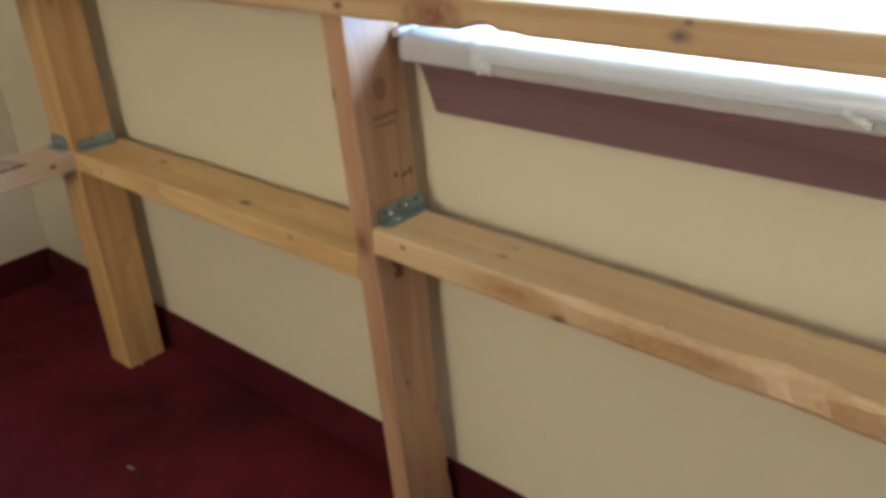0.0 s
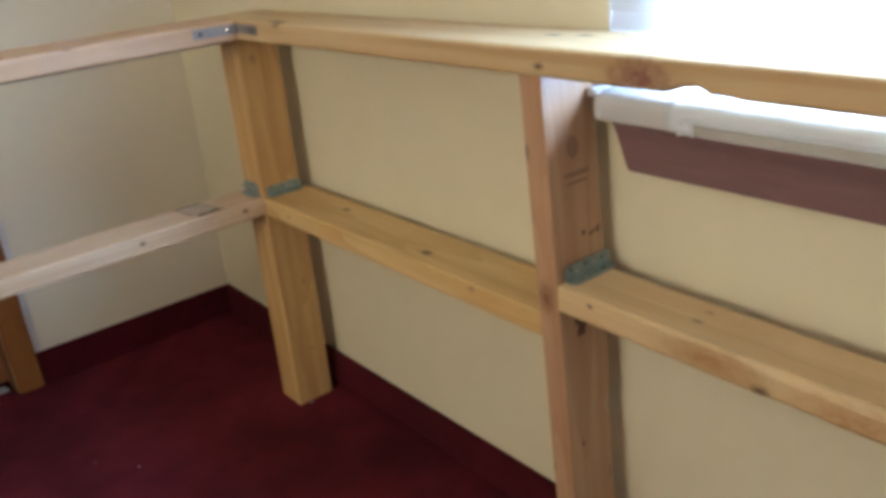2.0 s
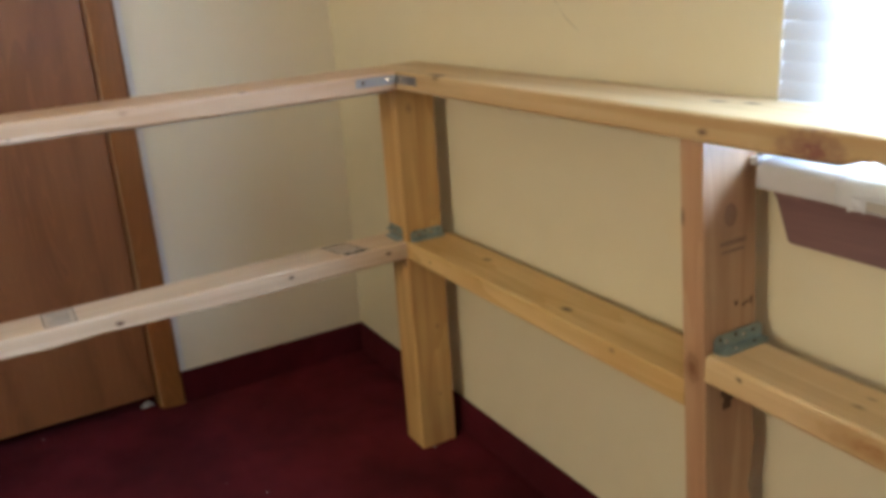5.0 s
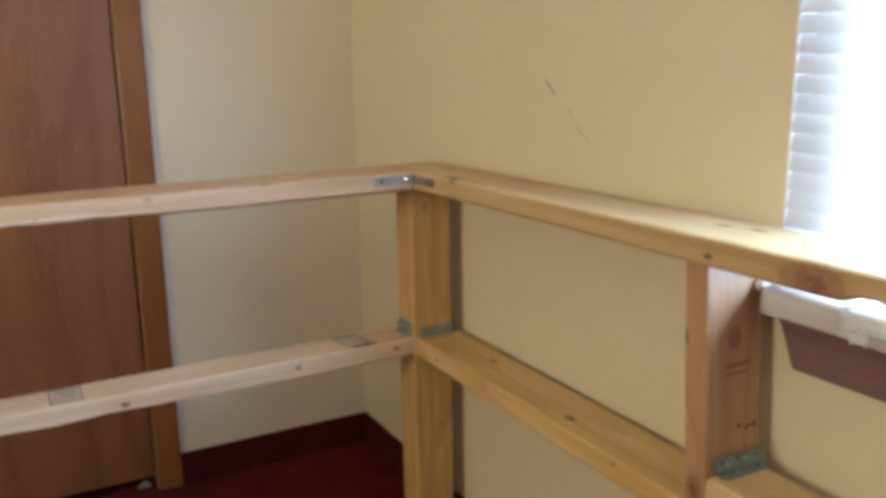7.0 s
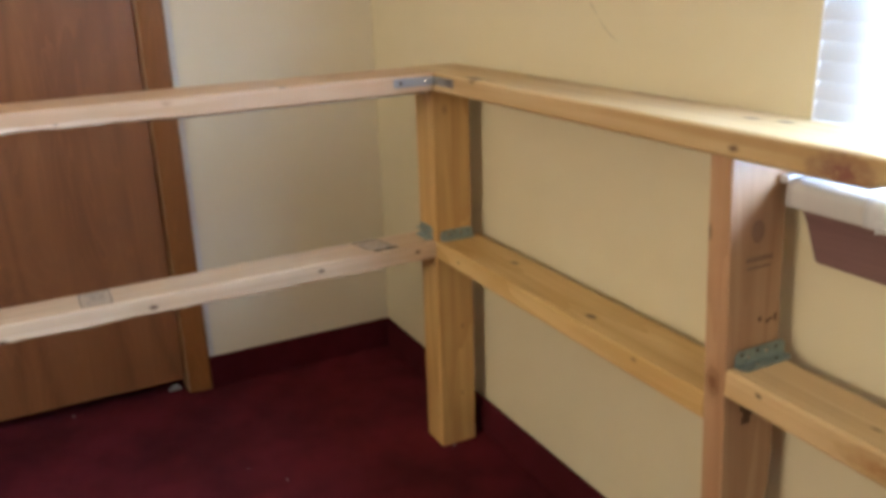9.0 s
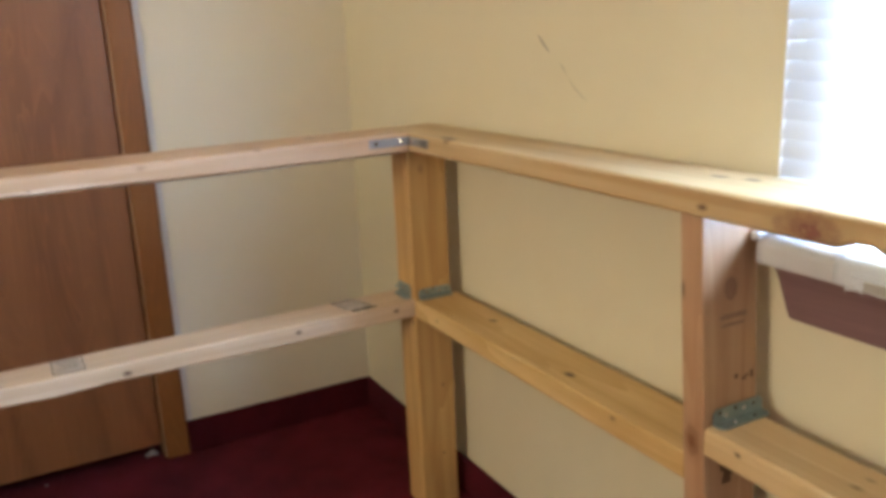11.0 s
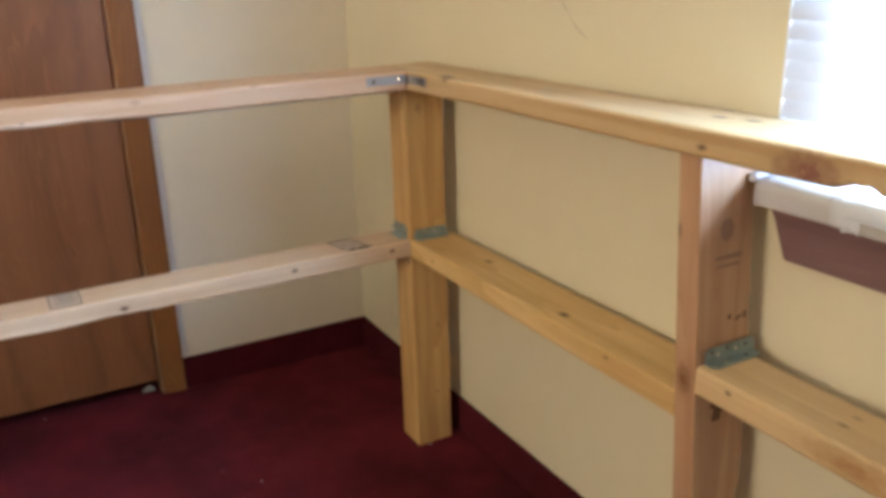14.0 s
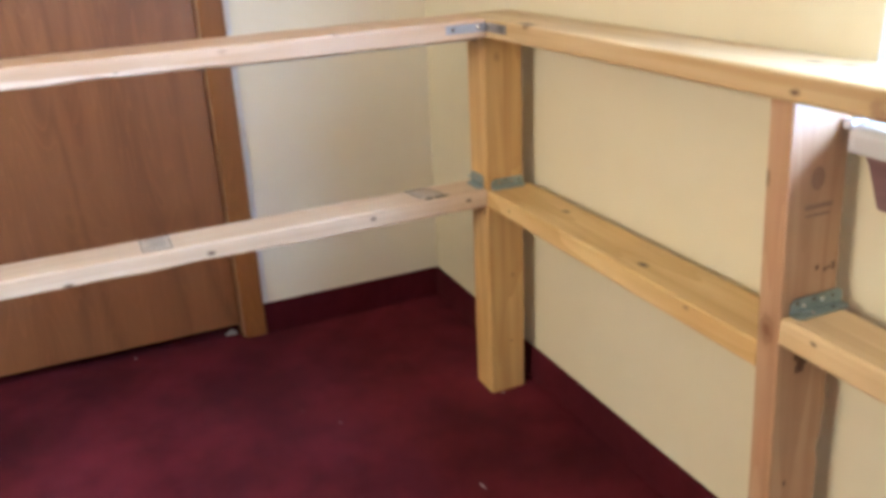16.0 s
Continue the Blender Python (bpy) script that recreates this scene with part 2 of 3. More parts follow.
slat_nodes = Nodes("translucent_slat_vinyl")
slat_nodes.done((0.78, 0.77, 0.76), 0.45)
through_light = slat_nodes.add("ShaderNodeBsdfTranslucent")
through_light.inputs["Color"].default_value = (0.80, 0.79, 0.78, 1)
blend = slat_nodes.add("ShaderNodeMixShader")
blend.inputs["Fac"].default_value = 0.13
slat_nodes.tree.links.new(slat_nodes.bsdf.outputs[0], blend.inputs[1])
slat_nodes.tree.links.new(through_light.outputs[0], blend.inputs[2])
slat_nodes.tree.links.new(blend.outputs[0], slat_nodes.tree.nodes["Material Output"].inputs["Surface"])
SLAT = slat_nodes.mat

glass_nodes = Nodes("window_glass")
glass_nodes.bsdf.inputs["Transmission Weight"].default_value = 1.0
glass_nodes.bsdf.inputs["IOR"].default_value = 1.45
GLASS = glass_nodes.done((0.97, 0.99, 0.98), 0.02)


# ---------------------------------------------------------------- mesh helpers
def mesh_of(name, bm, material):
    me = bpy.data.meshes.new(name)
    bm.normal_update()
    bm.to_mesh(me)
    bm.free()
    me.materials.append(material)
    return me


def part(name, bm, material, parent, label=""):
    """Links a bmesh as one mesh object under a thing or under a part."""
    ob = new(name, mesh_of(name, bm, material))
    ob.parent = parent
    if label:
        tagged(ob, label)
    return ob


def box(lo, hi, bevel=0.0, segments=1, bm=None):
    bm = bm or bmesh.new()
    made = bmesh.ops.create_cube(bm, size=1.0, matrix=Matrix.LocRotScale(
        [(a + b) / 2 for a, b in zip(lo, hi)], None, [b - a for a, b in zip(lo, hi)]))
    if bevel:
        edges = list({e for v in made["verts"] for e in v.link_edges})
        bmesh.ops.bevel(bm, geom=edges, offset=bevel, segments=segments, profile=0.5, affect="EDGES")
    return bm


def structure(name, lo_hi, material, bevel=0.0):
    """A piece of the setting made of one or more boxes."""
    bm = bmesh.new()
    for lo, hi in lo_hi:
        box(lo, hi, bevel, 1, bm)
    return tagged(new(name, mesh_of(name, bm, material)), kind="structure")


def empty(name, place=(0, 0, 0)):
    ob = new(name)
    ob.location = place
    ob.empty_display_size = 0.05
    return ob


def disc(radius, height, m, sides=12, dome=0.4):
    """A low domed screw head, standing on the plane of m."""
    bm = bmesh.new()
    bmesh.ops.create_cone(bm, cap_ends=True, segments=sides, radius1=radius, radius2=radius * (1 - dome), depth=height,
                          matrix=m @ Matrix.Translation((0, 0, height / 2)))
    return bm


def lumber(length, width, thick, ease=0.004, shape=None, step=0.03):
    """A sawn board: local x along it, y across, z through it, with eased edges. shape(x, y, z) moves its surface (wane, splits, bow)."""
    r, ring = ease, []
    for cy, cz, start in ((width - r, thick - r, 0), (r, thick - r, 90), (r, r, 180), (width - r, r, 270)):
        for k in range(4):
            a = radians(start + 30 * k)
            ring.append((cy + r * math.cos(a), cz + r * math.sin(a)))
    bm = bmesh.new()
    count = max(2, int(length / step))
    rows = []
    for i in range(count + 1):
        x = length * i / count
        row = []
        for y, z in ring:
            # the long faces are a little uneven
            dy = 0.0005 * noise.noise((x * 6, y * 9 + length, z * 9))
            dz = 0.0005 * noise.noise((x * 6 + 9, y * 9, z * 9 + width))
            p = (x, y + dy, z + dz)
            row.append(bm.verts.new(shape(*p) if shape else p))
        rows.append(row)
    k = len(ring)
    for a, b in zip(rows, rows[1:]):
        for i in range(k):
            bm.faces.new((a[i], a[(i + 1) % k], b[(i + 1) % k], b[i]))
    bm.faces.new(list(reversed(rows[0])))
    bm.faces.new(rows[-1])
    bmesh.ops.recalc_face_normals(bm, faces=bm.faces)
    return bm


def axes_at(origin, x, y, z):
    m = Matrix((x, y, z)).transposed().to_4x4()
    m.translation = origin
    return m


# ---------------------------------------------------------------- the room
LX, LY, H = 4.40, -3.20, 2.42          # extent of the room and its height
WX0, WX1, WZ0, WZ1 = 1.429, 2.62, 0.800, 2.05   # window opening
DY0, DY1, DZ = -0.604, -1.420, 2.03    # door opening

floor = structure("floor", [((-0.75, LY - 0.15, -0.10), (LX + 0.15, 0.15, 0.0))], CARPET)
tagged(floor, "dark red short-pile carpet over the whole floor", "floor")
tagged(structure("ceiling", [((-0.75, LY - 0.15, H), (LX + 0.15, 0.15, H + 0.12))], CEILING), "flat white painted ceiling", "ceiling")
wall_north = structure("wall_north", [
    ((-0.15, 0.0, 0.0), (WX0, 0.15, H)), ((WX1, 0.0, 0.0), (LX + 0.15, 0.15, H)),
    ((WX0, 0.0, 0.0), (WX1, 0.15, WZ0 - 0.024)), ((WX0, 0.0, WZ1), (WX1, 0.15, H))], WALL)
tagged(wall_north, "cream painted wall with an orange-peel texture", "wall")
wall_west = structure("wall_west", [
    ((-0.12, DY0, 0.0), (0.0, 0.0, H)), ((-0.12, LY, 0.0), (0.0, DY1, H)), ((-0.12, DY1, DZ), (0.0, DY0, H))], WALL_W)
tagged(wall_west, "cream painted wall round the closet door, lightened for the light on it", "wall")
# openings in the two unseen walls are cut for the added fill lamps
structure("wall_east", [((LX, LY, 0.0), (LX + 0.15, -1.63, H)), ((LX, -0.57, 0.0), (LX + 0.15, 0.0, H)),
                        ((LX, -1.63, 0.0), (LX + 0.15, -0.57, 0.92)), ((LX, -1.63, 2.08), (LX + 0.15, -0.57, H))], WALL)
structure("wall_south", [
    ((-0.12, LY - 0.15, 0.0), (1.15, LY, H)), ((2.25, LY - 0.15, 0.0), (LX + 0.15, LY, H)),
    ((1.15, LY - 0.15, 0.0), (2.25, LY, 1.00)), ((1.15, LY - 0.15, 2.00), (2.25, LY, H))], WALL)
# unseen closet walls, added so that no sky light shows through the door gap
structure("unseen_closet_wall", [((-0.87, LY - 0.15, 0.0), (-0.75, 0.15, H)), ((-0.75, 0.0, 0.0), (-0.15, 0.15, H)),
                          ((-0.75, LY - 0.15, 0.0), (-0.12, LY, H))], WALL)

# carpet turned up the foot of the walls
HB = 0.090
tagged(structure("baseboard_north", [((0.0, -0.011, 0.0), (LX, 0.0, HB))], BASE_CARPET, 0.003), "strip of dark red carpet as a baseboard", "baseboard")
tagged(structure("baseboard_west", [((0.0, -0.543, 0.0), (0.011, -0.011, HB))], BASE_CARPET, 0.003), "strip of dark red carpet as a baseboard", "baseboard")

# pencil scuff on the wall above the bench
def stroke(points, width, proud=0.0005):
    """A flat pencil line on the north wall through (x, z) points."""
    bm = bmesh.new()
    left, right = [], []
    for i, (x, z) in enumerate(points):
        a, b = points[max(0, i - 1)], points[min(len(points) - 1, i + 1)]
        d = Vector((b[0] - a[0], b[1] - a[1])).normalized()
        w = width * (0.35 if i in (0, len(points) - 1) else 1.0) / 2
        left.append(bm.verts.new((x - d.y * w, -proud, z + d.x * w)))
        right.append(bm.verts.new((x + d.y * w, -proud, z - d.x * w)))
    for i in range(len(points) - 1):
        bm.faces.new((right[i], right[i + 1], left[i + 1], left[i]))
    return bm


part("scuff_mark", stroke([(0.900, 1.066), (0.908, 1.058), (0.920, 1.047), (0.934, 1.036)], 0.0050), GRAPHITE, wall_north, "grey pencil scuff")
part("scuff_mark", stroke([(0.964, 1.017), (0.972, 1.010), (0.985, 0.997)], 0.0034), FAINT, wall_north, "faint grey scratch")
part("scuff_mark", stroke([(0.989, 0.992), (1.002, 0.979), (1.020, 0.967), (1.038, 0.957)], 0.0022), FAINT, wall_north, "faint grey scratch")

# narrow off-white strip on the wall beside the casing
part("pale_wall_strip", box((-0.001, -0.5425, HB), (0.0007, -0.525, DZ + 0.06)), STRIP_WHITE, wall_west, "narrow off-white strip beside the casing")

# ---------------------------------------------------------------- closet door and its casing
door_1 = tagged(empty("door_1", (-0.02, -1.01, 0.0)), "flush brown wood-veneer closet door, closed", "door", kind="structure")


def under(parent, name, bm, material, label=""):
    """A part built in world metres under a thing whose origin lies elsewhere."""
    ob = part(name, bm, material, parent, label)
    ob.matrix_parent_inverse = Matrix.Translation(-parent.location)
    return ob


under(door_1, "door_panel", box((-0.045, DY1 + 0.004, 0.036), (-0.010, DY0 - 0.0060, DZ - 0.006), 0.0015), DOOR, "brown veneer door panel")
frame_bm = box((-0.12, DY0 - 0.003, 0.0), (-0.048, DY0 + 0.012, DZ))
under(door_1, "door_stop", frame_bm, CASING)
under(door_1, "door_jamb", box((-0.047, DY0 - 0.004, 0.0), (-0.0005, DY0 + 0.012, DZ)), CASING)
under(door_1, "door_jamb", box((-0.12, DY1 - 0.012, 0.0), (0.0, DY1 + 0.003, DZ)), CASING)


def casing_profile(length):
    """Ranch casing: local x along it, y from the opening outwards, z off the wall, thinner and rounded at the inner edge."""
    outline = [(0.0, 0.0), (0.0, 0.007), (0.003, 0.0095), (0.010, 0.0118), (0.030, 0.0145), (0.054, 0.016), (0.059, 0.0145), (0.061, 0.011), (0.061, 0.0)]
    bm = bmesh.new()
    ends = [[bm.verts.new((x, y, z)) for y, z in outline] for x in (0.0, length)]
    k = len(outline)
    for i in range(k):
        bm.faces.new((ends[0][i], ends[0][(i + 1) % k], ends[1][(i + 1) % k], ends[1][i]))
    bm.faces.new(ends[0])
    bm.faces.new(ends[1])
    bmesh.ops.recalc_face_normals(bm, faces=bm.faces)
    return bm


for name, place, ax, ay, az, length in (
        ("casing", (0.0, -0.603, 0.0), (0, 0, 1), (0, 1, 0), (-1, 0, 0), DZ + 0.06),
        ("casing", (0.0, DY1 - 0.001, 0.0), (0, 0, 1), (0, -1, 0), (1, 0, 0), DZ + 0.06),
        ("casing", (0.0, DY1 - 0.001, DZ - 0.001), (0, 1, 0), (0, 0, 1), (1, 0, 0), DY0 - DY1 + 0.002)):
    bm = casing_profile(length)
    az = (1, 0, 0)
    bmesh.ops.transform(bm, matrix=axes_at(place, ax, ay, az), verts=bm.verts)
    bmesh.ops.recalc_face_normals(bm, faces=bm.faces)
    under(door_1, name, bm, CASING, "honey-brown wood casing")

# metal guide and a scrap of paper in the gap at the foot of the door
guide = tagged(empty("door_guide", (-0.01, -0.635, 0.0)), "small pale metal floor guide under the closet door", "door guide")
gb = box((-0.046, -0.652, 0.0005), (-0.026, -0.618, 0.003), 0.001)
under(guide, "base_plate", gb, LINT)
gb = box((-0.040, -0.643, 0.004), (-0.036, -0.625, 0.012), 0.001)
bmesh.ops.rotate(gb, verts=gb.verts, cent=(0, -0.638, 0.004), matrix=Matrix.Rotation(radians(8), 3, "X"))
under(guide, "upright", gb, LINT, "chipped white upright tab")

# ---------------------------------------------------------------- window, sill and blind
window_1 = tagged(empty("window_1", (2.02, 0.09, WZ0)), "white vinyl window filled with bright daylight", "window", kind="structure")
fy0, fy1 = 0.060, 0.110
wb = bmesh.new()
for lo, hi in (((WX0 + 0.001, 0.032, WZ0), (WX0 + 0.108, fy1, WZ1)), ((WX1 - 0.070, fy0, WZ0), (WX1 - 0.001, fy1, WZ1)),
               ((WX0 + 0.108, fy0, WZ0), (WX1 - 0.070, fy1, WZ0 + 0.014)), ((WX0 + 0.108, fy0, WZ1 - 0.055), (WX1 - 0.070, fy1, WZ1))):
    box(lo, hi, 0.004, 1, wb)
under(window_1, "window_frame", wb, VINYL)
under(window_1, "jamb_liner", box((WX0, 0.0005, WZ0 + 0.013), (WX0 + 0.0022, 0.0318, WZ1 - 0.001)), VINYL)
pane = under(window_1, "pane", box((WX0 + 0.109, 0.083, WZ0 + 0.015), (WX1 - 0.071, 0.087, WZ1 - 0.056)), GLASS, "clear glass pane")
pane.visible_shadow = False



def added_window(name, lo, hi, out, label):
    """A plain unseen window, added in one of the walls behind to frame a fill lamp: lo and hi bound its opening, out is
    the axis through the wall.
    """
    thing = tagged(empty(name, [(a + b) / 2 for a, b in zip(lo, hi)]), label, "window", kind="structure")
    along = 1 - out
    bars = []
    for a0, a1, z0, z1 in ((lo[along], lo[along] + 0.05, lo[2], hi[2]), (hi[along] - 0.05, hi[along], lo[2], hi[2]),
                           (lo[along] + 0.05, hi[along] - 0.05, lo[2], lo[2] + 0.05), (lo[along] + 0.05, hi[along] - 0.05, hi[2] - 0.05, hi[2])):
        b0, b1 = [0.0, 0.0, z0 + 0.001], [0.0, 0.0, z1 - 0.001]
        b0[along], b1[along], b0[out], b1[out] = a0 + 0.001, a1 - 0.001, lo[out] + 0.02, lo[out] + 0.06
        bars.append((b0, b1))
    fb = bmesh.new()
    for b0, b1 in bars:
        box(b0, b1, 0.004, 1, fb)
    under(thing, "window_frame", fb, VINYL)
    p0, p1 = list(lo), list(hi)
    p0[along], p1[along], p0[2], p1[2] = lo[along] + 0.05, hi[along] - 0.05, lo[2] + 0.05, hi[2] - 0.05
    p0[out], p1[out] = lo[out] + 0.038, lo[out] + 0.042
    under(thing, "pane", box(p0, p1), GLASS, "clear glass pane").visible_shadow = False


added_window("unseen_window_east", (LX + 0.05, -1.63, 0.92), (LX + 0.15, -0.57, 2.08), 0, "unseen white framed window, added round the cool fill lamp")
added_window("unseen_window_south", (1.15, LY - 0.15, 1.00), (2.25, LY - 0.05, 2.00), 1, "unseen square white framed window, added round the warm fill lamp")


def swept_sill(x0, x1, grow=0.0, ripple=0.0, step=0.012, seed=0.0):
    """A bull-nosed sill board swept along x; grow thickens it into a skin, ripple creases it."""
    top, low, nose, back = 0.812 + grow, 0.776 - grow, -0.052 - grow, 0.058
    outline = [(back, low), (nose + 0.004, low), (nose + 0.001, low + 0.001), (nose, low + 0.004), (nose, top - 0.0150), (nose + 0.0008, top - 0.0112),
               (nose + 0.0028, top - 0.0074), (nose + 0.0058, top - 0.0043), (nose + 0.0096, top - 0.0020), (nose + 0.0140, top - 0.0006), (nose + 0.019, top), (back, top)]
    bm = bmesh.new()
    rows, count = [], max(2, int((x1 - x0) / step))
    for i in range(count + 1):
        x = x0 + (x1 - x0) * i / count
        k = max(0.03, min(1.0, (x - x0) / 0.06)) if grow else 1.0
        row = []
        for y, z in outline:
            y, z = y + (grow * (1 - k) if y < 0 else 0.0), 0.794 + (z - 0.794) * (1 - (1 - k) * grow / 0.018)
            w = noise.noise((x * 38 + seed, y * 46, z * 60)) * ripple * k
            row.append(bm.verts.new((x, y - abs(w) * 0.7, z + w)))
        rows.append(row)
    k = len(outline)
    for a, b in zip(rows, rows[1:]):
        for i in range(k):
            bm.faces.new((a[i], a[(i + 1) % k], b[(i + 1) % k], b[i]))
    bm.faces.new(rows[0])
    bm.faces.new(rows[-1])
    bmesh.ops.recalc_face_normals(bm, faces=bm.faces)
    for f in bm.faces:
        f.smooth = len(f.verts) == 4
    return bm


sill = tagged(empty("window_sill", (2.03, 0.0, 0.776)), "white rounded window sill partly wrapped in clear plastic film", "window sill", kind="structure")
under(sill, "sill_board", swept_sill(1.446, 2.70), WHITE, "white bull-nosed sill board")
under(sill, "plastic_film", swept_sill(1.556, 2.705, 0.0016, 0.0007), FILM, "creased white plastic film")
under(sill, "sill_return", box((1.4290, -0.046, 0.8030), (1.4430, -0.010, 0.8150), 0.003, 2), WHITE, "small white end block of the sill")
for z0, z1, y0, wave in ((0.7785, 0.7893, -0.0578, 0.0010), (0.7922, 0.7944, -0.0572, 0.0014), (0.7960, 0.7972, -0.0562, 0.0014)):
    fold = box((1.580, y0, z0), (2.70, y0 + 0.006, z1), 0.0008)
    bmesh.ops.subdivide_edges(fold, edges=[e for e in fold.edges if abs(e.verts[0].co.x - e.verts[1].co.x) > 0.5], cuts=60)
    for v in fold.verts:
        v.co.y += 0.0025 * max(0.0, 1 - (v.co.x - 1.580) / 0.03)
        v.co.z += wave * noise.noise((v.co.x * 4, z0 * 900, 0)) + 0.0005 * noise.noise((v.co.x * 40, z0 * 900, 2))
    # the lowest fold is coloured darker to carry the shade of the sill front
    if z0 < 0.78:
        under(sill, "shaded_film_fold", fold, FILM_SHADE, "lowest film fold, greyed for the shade on the sill front")
    else:
        under(sill, "film_fold", fold, FILM)


def crumple(centre, size, seed, slant=0.0):
    bm = bmesh.new()
    bmesh.ops.create_grid(bm, x_segments=9, y_segments=7, size=0.5)
    for v in bm.verts:
        p = v.co.copy()
        v.co.x = centre[0] + p.x * size[0]
        v.co.y = centre[1] + 0.004 * noise.noise((p.x * 4 + seed, p.y * 4, 1.0)) - 0.006 * (0.25 - p.y * p.y)
        v.co.z = centre[2] + p.y * size[2] - slant * p.x + 0.003 * noise.noise((p.x * 5, seed, p.y * 3))
    bmesh.ops.solidify(bm, geom=bm.faces[:], thickness=0.0008)
    return bm


under(sill, "tape_flap", crumple((1.588, -0.0572, 0.7850), (0.024, 0, 0.016), 3.1), FILM, "crinkled white tape")
under(sill, "tape_flap", crumple((2.003, -0.0615, 0.790), (0.026, 0, 0.007), 7.7, 0.010), VINYL, "torn white tape flap")

# stained board under the sill, its ends cut at a slant
ab = bmesh.new()
outline = [(1.438, 0.776), (1.452, 0.756), (1.473, 0.703), (2.660, 0.703), (2.695, 0.776)]
front = [ab.verts.new((x, -0.019, z)) for x, z in outline]
rear = [ab.verts.new((x, 0.0, z)) for x, z in outline]
ab.faces.new(front)
ab.faces.new(list(reversed(rear)))
for i in range(len(outline)):
    ab.faces.new((front[i], rear[i], rear[(i + 1) % 5], front[(i + 1) % 5]))
bmesh.ops.recalc_face_normals(ab, faces=ab.faces)
bmesh.ops.bevel(ab, geom=ab.edges[:], offset=0.0025, segments=2, affect="EDGES")
apron = tagged(new("window_apron", mesh_of("window_apron", ab, APRON)), "dark red-brown stained board under the window sill", "window apron", kind="structure")

# the mini blind hangs in the opening in front of the glass
blind = tagged(empty("window_blind", (2.02, 0.03, WZ1)), "lowered white mini blind with tilted narrow slats", "blind")
under(blind, "head_rail", box((WX0 + 0.002, -0.004, WZ1 - 0.026), (WX1 - 0.002, 0.022, WZ1 - 0.002), 0.002), VINYL)
under(blind, "bottom_rail", box((WX0 + 0.002, -0.003, 0.869), (WX1 - 0.002, 0.013, 0.878), 0.003), VINYL)
PITCH, TILT = 0.0242, radians(80)
sb = bmesh.new()
half = (WX1 - WX0) / 2 - 0.0006
profile = []
for k in range(7):
    u = -0.0118 + 0.0236 * k / 6
    bow = 0.0014 * (1 - (u / 0.0118) ** 2)
    profile.append((u * math.cos(TILT) - bow * math.sin(TILT), u * math.sin(TILT) + bow * math.cos(TILT)))
ends = [[sb.verts.new((x, y, z)) for y, z in profile] for x in (-half, half)]
for i in range(6):
    sb.faces.new((ends[0][i], ends[0][i + 1], ends[1][i + 1], ends[1][i]))
bmesh.ops.solidify(sb, geom=sb.faces[:], thickness=0.0004)
slat_mesh = mesh_of("slat", sb, SLAT)
z = 0.892
while z < WZ1 - 0.035:
    slat = new("slat", slat_mesh)
    slat.parent = blind
    slat.matrix_parent_inverse = Matrix.Translation(-blind.location)
    slat.location = ((WX0 + WX1) / 2, 0.0035, z)
    z += PITCH
for x in (WX0 + 0.115, (WX0 + WX1) / 2, WX1 - 0.115):
    cb = bmesh.new()
    for y in (-0.0025, 0.0085):
        bmesh.ops.create_cone(cb, cap_ends=True, segments=6, radius1=0.0007, radius2=0.0007, depth=WZ1 - 0.90,
                              matrix=Matrix.Translation((x, y, (WZ1 + 0.86) / 2)))
    under(blind, "ladder_cord", cb, CORD)

# ---------------------------------------------------------------- the bench frame
bench = tagged(empty("bench_frame", (0.56, -0.08, 0.0)),
               "L-shaped bench frame of raw pine lumber, set against the walls", "bench frame")
YF, YT, XT = -0.127, -0.140, 0.642
ZL, ZR, ZTOP = 0.515, 0.565, 0.883
TH, TT = 0.0405, 0.0370
HONEY, HONEY_D = (0.67, 0.440, 0.180), (0.47, 0.268, 0.092)
PINK, PINK_D = (0.62, 0.420, 0.270), (0.52, 0.320, 0.185)
PALE, PALE_D = (0.69, 0.545, 0.400), (0.59, 0.440, 0.300)
TAN, TAN_D = (0.52, 0.325, 0.195), (0.40, 0.220, 0.122)


def timber(name, bm, material, m, label=""):
    ob = part(name, bm, material, bench, label)
    ob.matrix_parent_inverse = Matrix.Translation(-bench.location)
    ob.matrix_basis = m
    return ob


def wane(start, stop, depth, seed, edge="front_low", width=0.0, thick=0.0):
    """Bark-edge loss along one lower arris between two places along a board."""
    def shape(x, y, z):
        k = max(0.0, min(1.0, (x - start) / 0.05)) * max(0.0, min(1.0, (stop - x) / 0.05))
        d = depth * k * max(0.0, 0.45 + 0.9 * noise.noise((x * 9 + seed, seed, 0)) + 0.4 * noise.noise((x * 45, seed, 3)))
        near = (width - y) if edge == "rear_y" else y
        if z < thick * 0.5 and near < 0.012:
            z += d * max(0.0, 1 - near / 0.012) + d * 0.35
        elif z < thick * 0.5 and near < 0.03:
            z += d * 0.2
        return x, y, z
    return shape


def bark_edge(start, stop, depth, seed, thick):
    """Bark-edge loss along the upper front arris: the top falls away in an uneven line."""
    def shape(x, y, z):
        k = max(0.0, min(1.0, (x - start) / 0.06)) * max(0.0, min(1.0, (stop - x) / 0.06))
        d = depth * k * max(0.0, 0.38 + 0.80 * noise.noise((x * 10 + seed, seed, 0)) + 0.55 * noise.noise((x * 26, seed, 3)))
        if z > thick * 0.6 and y < 0.010:
            y += d * 0.55 * max(0.0, (z - thick * 0.6) / (thick * 0.4))
            z -= d * max(0.0, 1 - y / 0.016)
        elif z < thick * 0.4 and y < 0.010:
            z += 0.2 * d
        return x, y, z
    return shape


